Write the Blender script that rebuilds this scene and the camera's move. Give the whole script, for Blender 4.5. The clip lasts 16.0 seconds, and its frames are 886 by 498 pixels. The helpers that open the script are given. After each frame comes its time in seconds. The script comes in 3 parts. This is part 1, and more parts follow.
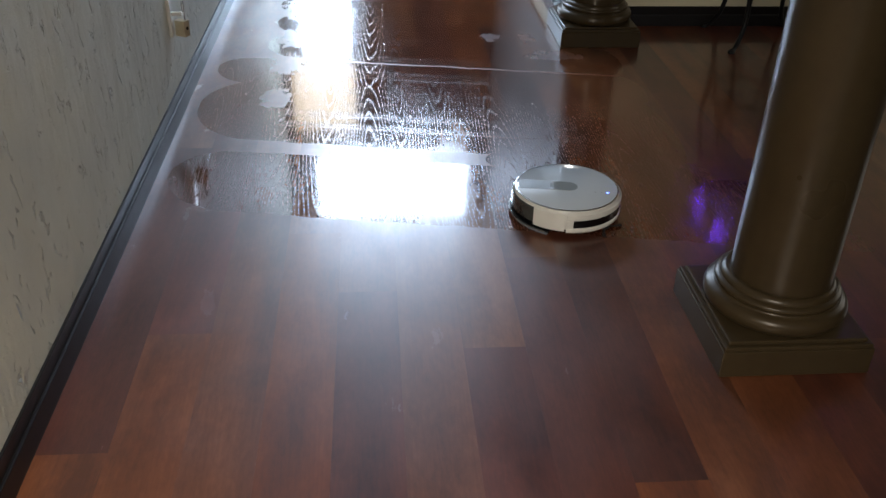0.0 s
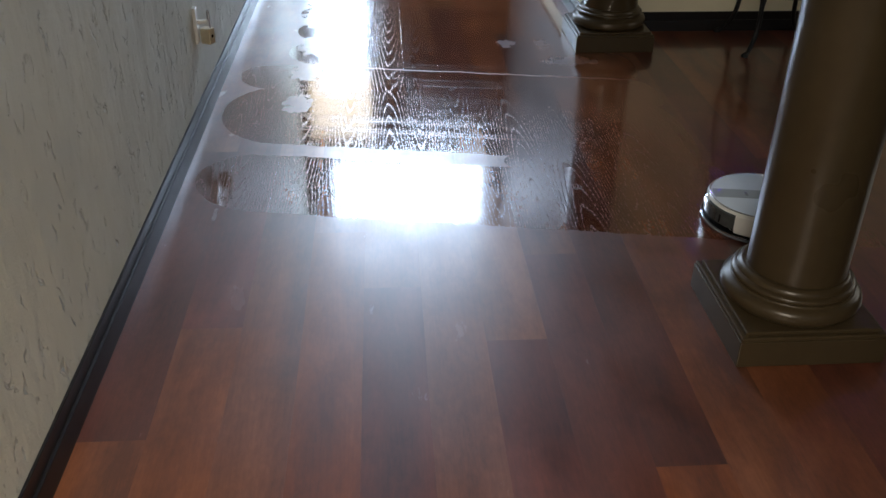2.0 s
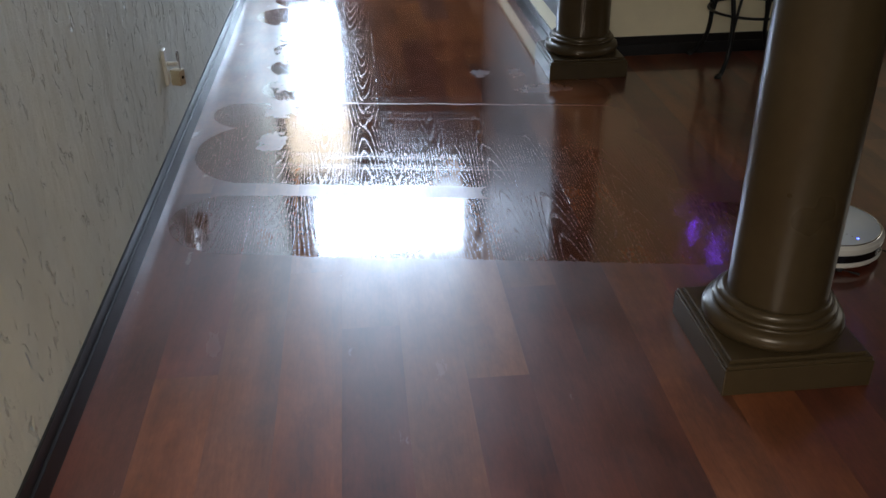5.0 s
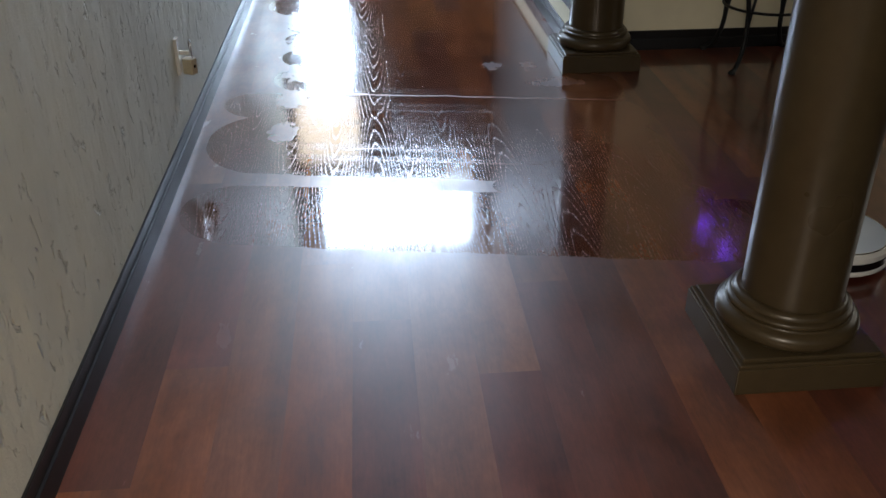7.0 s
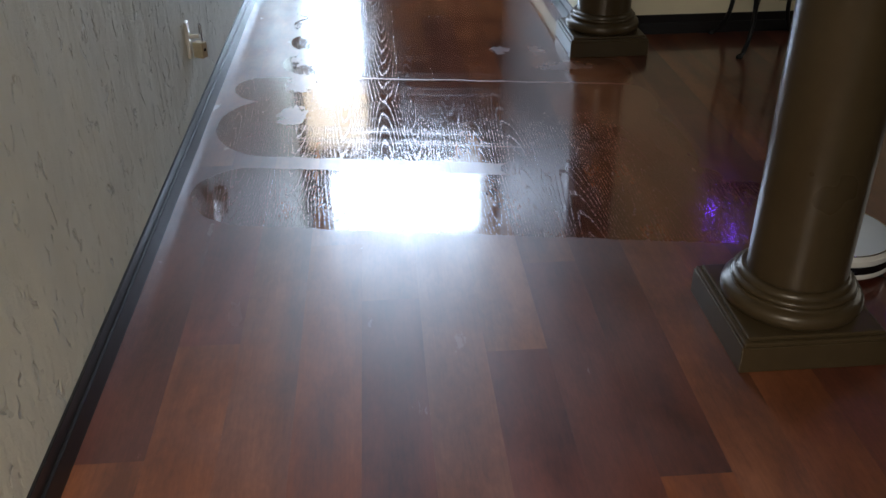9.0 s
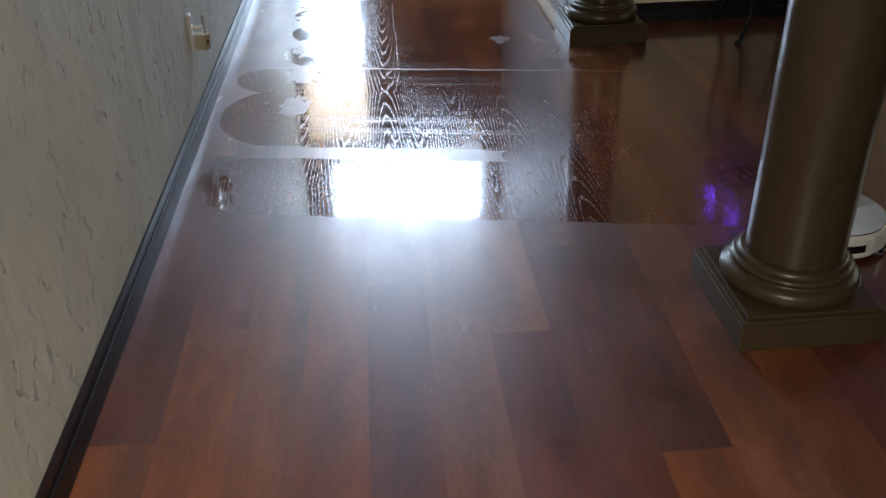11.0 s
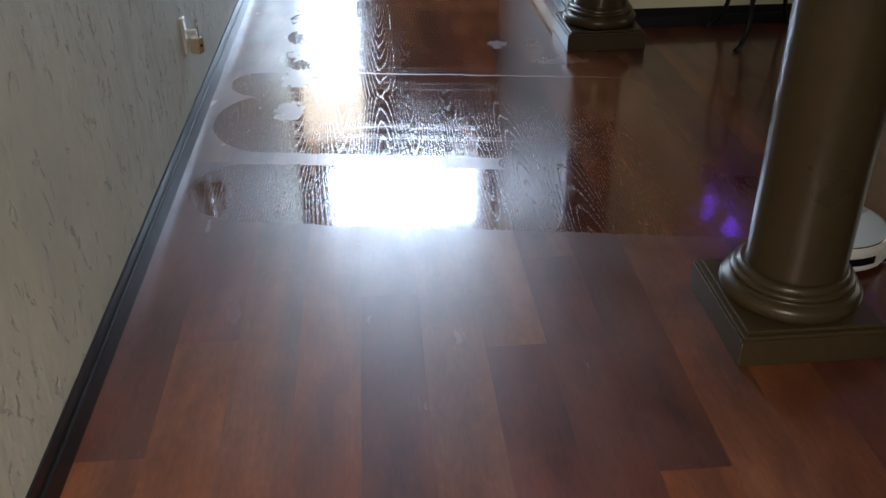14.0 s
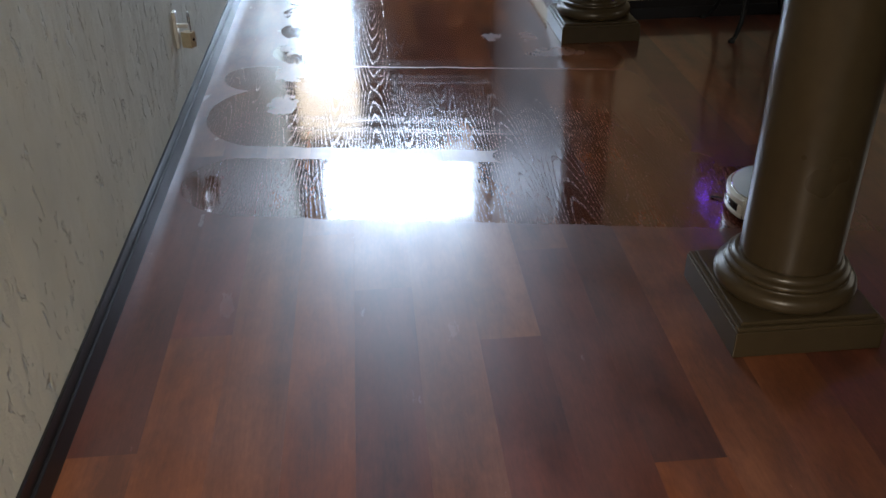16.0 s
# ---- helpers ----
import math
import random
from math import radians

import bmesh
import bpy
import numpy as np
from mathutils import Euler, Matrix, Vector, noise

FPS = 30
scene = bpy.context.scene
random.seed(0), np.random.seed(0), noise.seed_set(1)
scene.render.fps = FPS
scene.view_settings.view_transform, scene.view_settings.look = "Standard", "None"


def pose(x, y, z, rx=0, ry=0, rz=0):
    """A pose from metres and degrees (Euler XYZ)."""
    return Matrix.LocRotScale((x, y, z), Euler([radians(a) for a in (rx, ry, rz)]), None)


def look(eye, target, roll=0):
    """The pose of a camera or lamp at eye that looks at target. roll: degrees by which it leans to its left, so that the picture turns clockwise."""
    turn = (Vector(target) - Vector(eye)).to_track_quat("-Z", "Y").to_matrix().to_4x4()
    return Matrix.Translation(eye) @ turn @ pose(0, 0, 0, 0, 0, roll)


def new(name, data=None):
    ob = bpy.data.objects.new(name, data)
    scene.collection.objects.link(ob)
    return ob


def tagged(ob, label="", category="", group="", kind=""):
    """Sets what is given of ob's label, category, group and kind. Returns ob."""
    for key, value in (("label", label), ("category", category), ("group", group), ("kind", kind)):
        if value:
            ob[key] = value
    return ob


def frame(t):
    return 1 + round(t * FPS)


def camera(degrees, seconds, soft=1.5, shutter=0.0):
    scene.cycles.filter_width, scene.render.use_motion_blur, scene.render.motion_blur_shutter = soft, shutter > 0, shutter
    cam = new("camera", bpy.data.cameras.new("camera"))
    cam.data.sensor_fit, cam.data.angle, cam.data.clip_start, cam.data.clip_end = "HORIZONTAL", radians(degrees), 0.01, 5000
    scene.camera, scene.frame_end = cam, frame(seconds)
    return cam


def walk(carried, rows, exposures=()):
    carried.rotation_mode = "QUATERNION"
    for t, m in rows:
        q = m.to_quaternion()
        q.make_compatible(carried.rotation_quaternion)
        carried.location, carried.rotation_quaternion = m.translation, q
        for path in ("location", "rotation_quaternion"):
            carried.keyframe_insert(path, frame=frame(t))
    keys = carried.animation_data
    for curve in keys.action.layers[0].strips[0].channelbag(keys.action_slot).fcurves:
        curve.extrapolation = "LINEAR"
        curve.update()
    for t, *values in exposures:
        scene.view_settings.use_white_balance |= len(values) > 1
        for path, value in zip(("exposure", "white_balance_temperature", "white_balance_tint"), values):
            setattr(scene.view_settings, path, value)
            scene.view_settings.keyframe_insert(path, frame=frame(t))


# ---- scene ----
cam = camera(52.6, 16.0)
PATH = [
    (0, (-0.101, 0.217, 1.309), (0.047, 1.917, 0.267), 1.5),
    (0.5, (-0.12, 0.192, 1.314), (0.019, 1.897, 0.278), 1.3),
    (1, (-0.159, 0.142, 1.316), (-0.035, 1.852, 0.286), 1.0),
    (1.5, (-0.164, 0.133, 1.313), (-0.039, 1.846, 0.288), 0.7),
    (2, (-0.133, 0.144, 1.31), (-0.012, 1.859, 0.288), 0.7),
    (2.5, (-0.109, 0.153, 1.324), (0.007, 1.901, 0.36), 0.0),
    (3, (-0.134, 0.142, 1.317), (-0.014, 1.893, 0.359), -1.5),
    (3.5, (-0.148, 0.144, 1.307), (-0.012, 1.893, 0.346), -2.2),
    (4, (-0.122, 0.153, 1.316), (0.033, 1.898, 0.352), -1.6),
    (6.5, (-0.102, 0.217, 1.317), (0.037, 1.954, 0.335), -0.3),
    (7, (-0.121, 0.199, 1.317), (0.019, 1.932, 0.329), -0.4),
    (7.5, (-0.153, 0.177, 1.313), (-0.017, 1.902, 0.31), -0.6),
    (8, (-0.146, 0.169, 1.312), (-0.01, 1.891, 0.304), -0.6),
    (8.5, (-0.125, 0.168, 1.313), (0.0, 1.89, 0.303), -0.5),
    (11, (-0.134, 0.123, 1.312), (-0.016, 1.837, 0.288), -1.3),
    (11.5, (-0.144, 0.113, 1.311), (-0.03, 1.82, 0.276), -2.1),
    (12, (-0.152, 0.113, 1.305), (-0.033, 1.816, 0.263), -2.6),
    (12.5, (-0.151, 0.117, 1.308), (-0.026, 1.823, 0.271), -3.0),
    (13, (-0.138, 0.145, 1.313), (-0.007, 1.851, 0.277), -2.2),
    (13.5, (-0.12, 0.171, 1.314), (0.014, 1.882, 0.288), -1.0),
    (14, (-0.128, 0.169, 1.314), (-0.001, 1.883, 0.292), -0.8),
    (14.5, (-0.148, 0.165, 1.301), (-0.027, 1.875, 0.271), -1.1),
    (15, (-0.131, 0.17, 1.302), (-0.006, 1.88, 0.273), -1.0),
    (15.5, (-0.107, 0.178, 1.306), (0.02, 1.885, 0.27), -1.1),
    (16, (-0.118, 0.173, 1.306), (0.014, 1.881, 0.273), -1.1),
]
walk(cam, [(t, look(eye, target, roll)) for t, eye, target, roll in PATH])

# ---- light ----
world = bpy.data.worlds.new("world")
scene.world = world
world.use_nodes = True
sky = world.node_tree.nodes.new("ShaderNodeTexSky")
sky.sky_type, sky.sun_disc, sky.sun_elevation, sky.sun_rotation = "NISHITA", False, radians(35), radians(0)
world.node_tree.links.new(sky.outputs["Color"], world.node_tree.nodes["Background"].inputs["Color"])
world.node_tree.nodes["Background"].inputs["Strength"].default_value = 0.1
scene.view_settings.exposure = 0.0


def area_lamp(name, m, sx, sy, watts, colour, spread=180):
    lamp = bpy.data.lights.new(name, "AREA")
    lamp.shape, lamp.size, lamp.size_y, lamp.energy, lamp.color = "RECTANGLE", sx, sy, watts, colour
    lamp.spread = radians(spread)
    ob = new(name, lamp)
    ob.matrix_world = m
    return ob


END_Y, REAR, RIGHT = 7.0, -1.1, 3.4
# daylight standing in the openings of the far wall, and in the window behind the viewer
area_lamp("clerestory_daylight", pose(0.045, END_Y - 0.02, 2.205, -90, 0, 0), 1.23, 0.53, 74, (0.585, 0.745, 1.0))
area_lamp("lower_window_daylight", pose(-0.455, END_Y - 0.02, 0.70, -90, 0, 0), 0.34, 0.62, 33, (0.58, 0.76, 1.0))
area_lamp("blind_daylight", pose(-0.49, END_Y - 0.02, 1.41, -90, 0, 0), 0.50, 0.54, 1.9, (1.0, 0.74, 0.36))
area_lamp("rear_window_daylight", pose(-0.40, REAR + 0.12, 1.75, 48, 0, 0), 0.62, 0.9, 21, (1.0, 0.92, 0.82), 100)
area_lamp("room_window_daylight", pose(2.25, REAR + 0.08, 1.60, 90, 0, 0), 0.9, 1.1, 0.4, (1.0, 0.90, 0.72))
# added fill from an unseen opening, to brighten the cream wall behind the stool
area_lamp("side_fill_light", pose(RIGHT - 0.06, 3.30, 1.05, 0, 90, 0), 0.9, 0.9, 4.4, (1.0, 0.92, 0.74))

# ---- materials ----


def material(name):
    m = bpy.data.materials.new(name)
    m.use_nodes = True
    nt = m.node_tree
    return m, nt, nt.nodes["Principled BSDF"]


def node(nt, kind, **sets):
    n = nt.nodes.new("ShaderNode" + kind)
    for k, v in sets.items():
        n.inputs[k.replace("_", " ")].default_value = v
    return n


def wire(nt, a, b):
    nt.links.new(a, b)


def math_node(nt, op, a, b=None, c=None, clamp=False):
    n = nt.nodes.new("ShaderNodeMath")
    n.operation, n.use_clamp = op, clamp
    for i, v in enumerate((a, b, c)):
        if v is None:
            continue
        if isinstance(v, (int, float)):
            n.inputs[i].default_value = v
        else:
            nt.links.new(v, n.inputs[i])
    return n.outputs[0]


def ramp(nt, fac, stops):
    n = nt.nodes.new("ShaderNodeValToRGB")
    while len(n.color_ramp.elements) < len(stops):
        n.color_ramp.elements.new(0.5)
    for e, (p, c) in zip(n.color_ramp.elements, stops):
        e.position = p
        e.color = (*c, 1) if not isinstance(c, (int, float)) else (c, c, c, 1)
    nt.links.new(fac, n.inputs[0])
    return n.outputs[0]


def mapped(nt, source, scale, shift=None):
    n = nt.nodes.new("ShaderNodeMapping")
    n.inputs["Scale"].default_value = scale
    nt.links.new(source, n.inputs["Vector"])
    if shift is not None:
        nt.links.new(shift, n.inputs["Location"])
    return n.outputs[0]


def noise_tex(nt, vec, scale, detail=4, rough=0.6, distort=0.0):
    n = node(nt, "TexNoise", Scale=scale, Detail=detail, Roughness=rough, Distortion=distort)
    nt.links.new(vec, n.inputs["Vector"])
    return n.outputs[0]


def mix_colour(nt, fac, a, b, mode="MIX"):
    n = nt.nodes.new("ShaderNodeMix")
    n.data_type, n.blend_type = "RGBA", mode
    for i, v in ((0, fac), (6, a), (7, b)):
        if isinstance(v, (int, float)):
            n.inputs[i].default_value = v
        elif isinstance(v, tuple):
            n.inputs[i].default_value = (*v, 1)
        else:
            nt.links.new(v, n.inputs[i])
    return n.outputs[2]


def bump(nt, height, strength, distance, normal=None):
    n = node(nt, "Bump", Strength=strength, Distance=distance)
    nt.links.new(height, n.inputs["Height"])
    if normal is not None:
        nt.links.new(normal, n.inputs["Normal"])
    return n.outputs[0]


def plain(name, colour, rough, metal=0.0, grain=0.12, scale=40.0, relief=0.05, coat=0.0):
    """A painted, plastic or metal surface with a faint uneven tone and relief."""
    m, nt, b = material(name)
    pos = node(nt, "TexCoord").outputs["Object"]
    n1 = noise_tex(nt, pos, scale, 5)
    n2 = noise_tex(nt, pos, scale * 0.12, 3)
    both = math_node(nt, "MULTIPLY", math_node(nt, "ADD", n1, n2), 0.5)
    lo = tuple(c * (1 - grain) for c in colour)
    hi = tuple(min(1, c * (1 + grain)) for c in colour)
    wire(nt, ramp(nt, both, [(0.3, lo), (0.7, hi)]), b.inputs["Base Color"])
    wire(nt, math_node(nt, "MULTIPLY_ADD", n2, rough * 0.5, rough * 0.75), b.inputs["Roughness"])
    b.inputs["Metallic"].default_value = metal
    b.inputs["Coat Weight"].default_value = coat
    b.inputs["Coat Roughness"].default_value = min(0.08, rough)
    wire(nt, bump(nt, n1, relief, 0.001), b.inputs["Normal"])
    return m


def glow(name, colour, strength):
    m, nt, b = material(name)
    b.inputs["Base Color"].default_value = (*colour, 1)
    b.inputs["Emission Color"].default_value = (*colour, 1)
    b.inputs["Emission Strength"].default_value = strength
    return m


# Mopped strips across the floor: middle along the passage, half width, left tip, right end.
MOPPED = [
    (2.708, 0.208, -0.755, 1.36),
    (2.964, 0.062, 0.27, 1.00),
    (3.285, 0.272, -0.752, 0.98),
    (3.69, 0.150, -0.735, 0.98),
    (4.02, 0.165, -0.560, 0.96),
    (4.34, 0.165, -0.545, 0.90),
    (4.63, 0.150, -0.550, 0.90),
    (4.90, 0.190, -0.560, 0.85),
    (5.29, 0.205, -0.690, 0.85),
    (5.68, 0.205, -0.610, 0.85),
    (6.08, 0.205, -0.640, 0.85),
]
# Bands between the passes where the mop left only a haze of drops: middle across, how many, reach, left end, right end.
HAZE_BANDS = [
    (3.150, 9, 0.035, -0.52, 0.92), (3.275, 9, 0.034, -0.50, 0.80), (3.375, 3, 0.020, -0.46, 0.72), (3.520, 2, 0.015, -0.44, 0.70),
    (3.700, 5, 0.045, -0.46, 1.00), (3.900, 4, 0.045, -0.44, 0.95), (4.160, 2, 0.020, -0.42, 0.70), (4.480, 2, 0.020, -0.40, 0.60),
]
STREAKS = []
streak_rng = random.Random(5)
for mid, count, reach, left, right in HAZE_BANDS:
    for k in range(count):
        STREAKS.append((mid + streak_rng.uniform(-reach, reach), streak_rng.uniform(0.005, 0.024), left + streak_rng.uniform(-0.05, 0.15), right + streak_rng.uniform(-0.25, 0.1), streak_rng.uniform(0.3, 0.7) * (1.5 if count > 6 else 0.8)))
# Patches that dried first: along x, along y, half sizes, how dry.
PATCHES = [
    (0.44, 4.20, 0.045, 0.060, 0.7), (0.70, 3.95, 0.130, 0.060, 0.7), (0.60, 4.18, 0.035, 0.080, 0.6),
    (-0.475, 3.490, 0.060, 0.095, 1.0), (-0.455, 3.850, 0.072, 0.120, 1.0), (-0.450, 4.200, 0.075, 0.130, 1.0), (-0.460, 4.640, 0.080, 0.170, 0.9), (-0.50, 5.060, 0.085, 0.200, 0.9),
]
SKEW = 0.165


def wet_mask(nt, pos):
    """1 where the mop has left a film of water, 0 where the boards are dry."""
    sep = nt.nodes.new("ShaderNodeSeparateXYZ")
    nt.links.new(pos, sep.inputs[0])
    x, y = sep.outputs[0], sep.outputs[1]
    wob = math_node(nt, "MULTIPLY_ADD", noise_tex(nt, pos, 9.0, 3), 0.030, -0.015)
    wob2 = math_node(nt, "MULTIPLY_ADD", noise_tex(nt, pos, 60.0, 2), 0.008, -0.004)
    v = math_node(nt, "ADD", math_node(nt, "MULTIPLY_ADD", x, SKEW, y), math_node(nt, "ADD", wob, wob2))
    total = None
    for mid, half, tip, right in MOPPED:
        cap = min(half, 0.2)
        left = tip + cap
        a = math_node(nt, "SUBTRACT", left, x)
        a = math_node(nt, "MAXIMUM", a, 0.0)
        a = math_node(nt, "MULTIPLY", a, half / cap)
        r = math_node(nt, "MAXIMUM", math_node(nt, "SUBTRACT", x, right - 0.06), 0.0)
        r = math_node(nt, "MULTIPLY", r, half / 0.06)
        d = math_node(nt, "SUBTRACT", v, mid)
        across = math_node(nt, "ADD", math_node(nt, "MULTIPLY", d, d), math_node(nt, "MULTIPLY", a, a))
        across = math_node(nt, "ADD", across, math_node(nt, "MULTIPLY", r, r))
        dist = math_node(nt, "SUBTRACT", half, math_node(nt, "SQRT", across))
        total = dist if total is None else math_node(nt, "MAXIMUM", total, dist)
    wet = math_node(nt, "MULTIPLY_ADD", total, 160.0, 0.5, clamp=True)
    # the streaks run nearly straight across, with frayed ends
    run = math_node(nt, "MULTIPLY_ADD", noise_tex(nt, mapped(nt, pos, (1.5, 0.4, 1)), 1.0, 2), 0.05, math_node(nt, "MULTIPLY_ADD", x, SKEW, y))
    run = math_node(nt, "ADD", run, -0.025)
    streak = None
    for mid, half, left, right, depth in STREAKS:
        d = math_node(nt, "ABSOLUTE", math_node(nt, "SUBTRACT", run, mid))
        t = math_node(nt, "MULTIPLY", math_node(nt, "SUBTRACT", half, d), 1.0 / half, clamp=True)
        ends = math_node(nt, "MULTIPLY", math_node(nt, "MULTIPLY", math_node(nt, "SUBTRACT", x, left), 9.0, clamp=True), math_node(nt, "MULTIPLY", math_node(nt, "SUBTRACT", right, x), 1.3, clamp=True))
        t = math_node(nt, "MULTIPLY", math_node(nt, "MULTIPLY", t, depth), ends)
        streak = t if streak is None else math_node(nt, "MAXIMUM", streak, t)
    gaps = ramp(nt, noise_tex(nt, mapped(nt, pos, (1.6, 110, 1)), 2.0, 4), [(0.36, 0.05), (0.62, 1.0)])
    streak = math_node(nt, "MULTIPLY", streak, gaps)
    ragged = math_node(nt, "MULTIPLY_ADD", noise_tex(nt, mapped(nt, pos, (38, 16, 1)), 1.0, 4, 0.7), 5.0, -2.6)
    for px, py, rx, ry, depth in PATCHES:
        ex = math_node(nt, "DIVIDE", math_node(nt, "SUBTRACT", x, px), rx)
        ey = math_node(nt, "DIVIDE", math_node(nt, "ADD", math_node(nt, "SUBTRACT", y, py), wob), ry)
        e = math_node(nt, "ADD", math_node(nt, "MULTIPLY", ex, ex), math_node(nt, "MULTIPLY", ey, ey))
        e = math_node(nt, "MULTIPLY", math_node(nt, "SUBTRACT", 1.0, math_node(nt, "ADD", e, ragged)), 3.0, clamp=True)
        streak = math_node(nt, "MAXIMUM", streak, math_node(nt, "MULTIPLY", e, depth))
    # the film thins out towards the columns
    thin = math_node(nt, "MULTIPLY_ADD", math_node(nt, "ADD", x, math_node(nt, "MULTIPLY", wob, 6.0)), -1.6, 2.25, clamp=True)
    # and on the far passes it has already dried on that side
    far = math_node(nt, "MULTIPLY", math_node(nt, "MULTIPLY_ADD", v, 3.0, -9.0, clamp=True), math_node(nt, "MULTIPLY_ADD", math_node(nt, "ADD", x, math_node(nt, "MULTIPLY", wob, 8.0)), 2.2, -0.45, clamp=True))
    thin = math_node(nt, "MULTIPLY", thin, math_node(nt, "MULTIPLY_ADD", far, -0.15, 1.0))
    return math_node(nt, "MULTIPLY", math_node(nt, "SUBTRACT", wet, streak, clamp=True), thin)


def floor_wood(name, dark, mid, light):
    m, nt, b = material(name)
    pos = node(nt, "NewGeometry").outputs["Position"]
    rnd = node(nt, "ObjectInfo").outputs["Random"]
    rnd2 = math_node(nt, "FRACT", math_node(nt, "MULTIPLY", rnd, 17.3))
    shift = nt.nodes.new("ShaderNodeCombineXYZ")
    wire(nt, math_node(nt, "MULTIPLY", rnd, 37.0), shift.inputs[0])
    wire(nt, math_node(nt, "MULTIPLY", rnd, 91.0), shift.inputs[1])
    s = shift.outputs[0]
    fibre = noise_tex(nt, mapped(nt, pos, (85, 7.0, 1), s), 1.4, 6, 0.7, 0.6)
    band = noise_tex(nt, mapped(nt, pos, (9, 0.7, 1), s), 1.0, 3, 0.5, 0.5)
    patch = noise_tex(nt, mapped(nt, pos, (7, 3.2, 1), s), 1.0, 4, 0.55, 0.3)
    mottle = noise_tex(nt, mapped(nt, pos, (70, 26, 1), s), 1.0, 5, 0.7)
    tone = math_node(nt, "ADD", math_node(nt, "MULTIPLY", fibre, 0.16), math_node(nt, "ADD", math_node(nt, "MULTIPLY", band, 0.36), math_node(nt, "MULTIPLY", patch, 0.40)))
    tone = math_node(nt, "MULTIPLY_ADD", mottle, 0.22, math_node(nt, "ADD", tone, -0.08))
    col = ramp(nt, tone, [(0.37, dark), (0.49, mid), (0.62, light)])
    hsv = node(nt, "HueSaturation")
    wire(nt, math_node(nt, "MULTIPLY_ADD", rnd, 0.008, 0.499), hsv.inputs["Hue"])
    wire(nt, math_node(nt, "MULTIPLY_ADD", rnd2, 0.26, 0.86), hsv.inputs["Value"])
    wire(nt, math_node(nt, "MULTIPLY_ADD", rnd, -0.1, 1.06), hsv.inputs["Saturation"])
    wire(nt, col, hsv.inputs["Color"])
    # embossed cathedral grain: nested loops drawn out along each board
    wave = nt.nodes.new("ShaderNodeTexWave")
    wave.wave_type, wave.rings_direction, wave.wave_profile = "RINGS", "Z", "SIN"
    wave.inputs["Scale"].default_value = 36.0
    wave.inputs["Distortion"].default_value = 7.0
    wave.inputs["Detail"].default_value = 2.0
    wave.inputs["Detail Scale"].default_value = 0.40
    own = node(nt, "TexCoord").outputs["Object"]
    heart = nt.nodes.new("ShaderNodeCombineXYZ")
    wire(nt, math_node(nt, "MULTIPLY_ADD", rnd, -0.09, -0.03), heart.inputs[0])
    wire(nt, math_node(nt, "MULTIPLY", rnd2, -0.08), heart.inputs[1])
    wire(nt, mapped(nt, own, (1.0, 0.06, 0), heart.outputs[0]), wave.inputs["Vector"])
    rings = wave.outputs["Fac"]
    wet = wet_mask(nt, pos)
    beads = ramp(nt, noise_tex(nt, mapped(nt, pos, (190, 60, 1)), 1.0, 3, 0.65), [(0.39, 0.08), (0.57, 1.0)])
    specks = ramp(nt, noise_tex(nt, mapped(nt, pos, (270, 26, 1)), 1.0, 2, 0.55), [(0.52, 0.0), (0.62, 1.0)])
    where = ramp(nt, noise_tex(nt, mapped(nt, pos, (6, 1.4, 1), s), 1.0, 3), [(0.40, 0.15), (0.56, 1.0)])
    lines = ramp(nt, rings, [(0.70, 0.0), (0.95, 1.0)])
    broken = math_node(nt, "MULTIPLY", lines, beads)
    broken = math_node(nt, "MAXIMUM", broken, math_node(nt, "MULTIPLY", math_node(nt, "MULTIPLY", specks, 0.75), where))
    # the film lies smooth on the far boards away from the wall
    where_x = nt.nodes.new("ShaderNodeSeparateXYZ")
    wire(nt, pos, where_x.inputs[0])
    smooth_film = math_node(nt, "MULTIPLY", math_node(nt, "MULTIPLY_ADD", where_x.outputs[1], 1.6, -5.1, clamp=True), math_node(nt, "MULTIPLY_ADD", where_x.outputs[0], 4.0, 0.5, clamp=True))
    broken = math_node(nt, "MULTIPLY", broken, math_node(nt, "MULTIPLY_ADD", smooth_film, -0.8, 1.0))
    # dried smears of earlier mopping
    smear = ramp(nt, noise_tex(nt, mapped(nt, pos, (8, 4.0, 1)), 1.0, 1, 0.5), [(0.15, 0.0), (0.85, 1.0)])
    across = nt.nodes.new("ShaderNodeSeparateXYZ")
    wire(nt, pos, across.inputs[0])
    # unsmeared and glossier round and beyond the columns
    clean = math_node(nt, "MULTIPLY_ADD", across.outputs[1], 0.28, math_node(nt, "MULTIPLY_ADD", across.outputs[0], 2.6, -2.55), clamp=True)
    smear = math_node(nt, "MULTIPLY", smear, math_node(nt, "SUBTRACT", 1.0, clean))
    dry_rough = math_node(nt, "MULTIPLY_ADD", smear, 0.20, 0.29)
    dry_rough = math_node(nt, "MULTIPLY_ADD", fibre, 0.06, dry_rough)
    wet_rough = math_node(nt, "MULTIPLY_ADD", broken, 0.31, 0.042)
    dry = math_node(nt, "SUBTRACT", 1.0, wet)
    rough = math_node(nt, "ADD", math_node(nt, "MULTIPLY", wet, wet_rough), math_node(nt, "MULTIPLY", dry, dry_rough))
    wire(nt, rough, b.inputs["Roughness"])
    deep = mix_colour(nt, math_node(nt, "MULTIPLY", lines, 0.05), hsv.outputs["Color"], (0.02, 0.008, 0.005))
    wire(nt, deep, b.inputs["Base Color"])
    b.inputs["IOR"].default_value = 1.52
    b.inputs["Coat Weight"].default_value = 0.8
    dry_coat = math_node(nt, "MULTIPLY_ADD", smear, 0.16, 0.14)
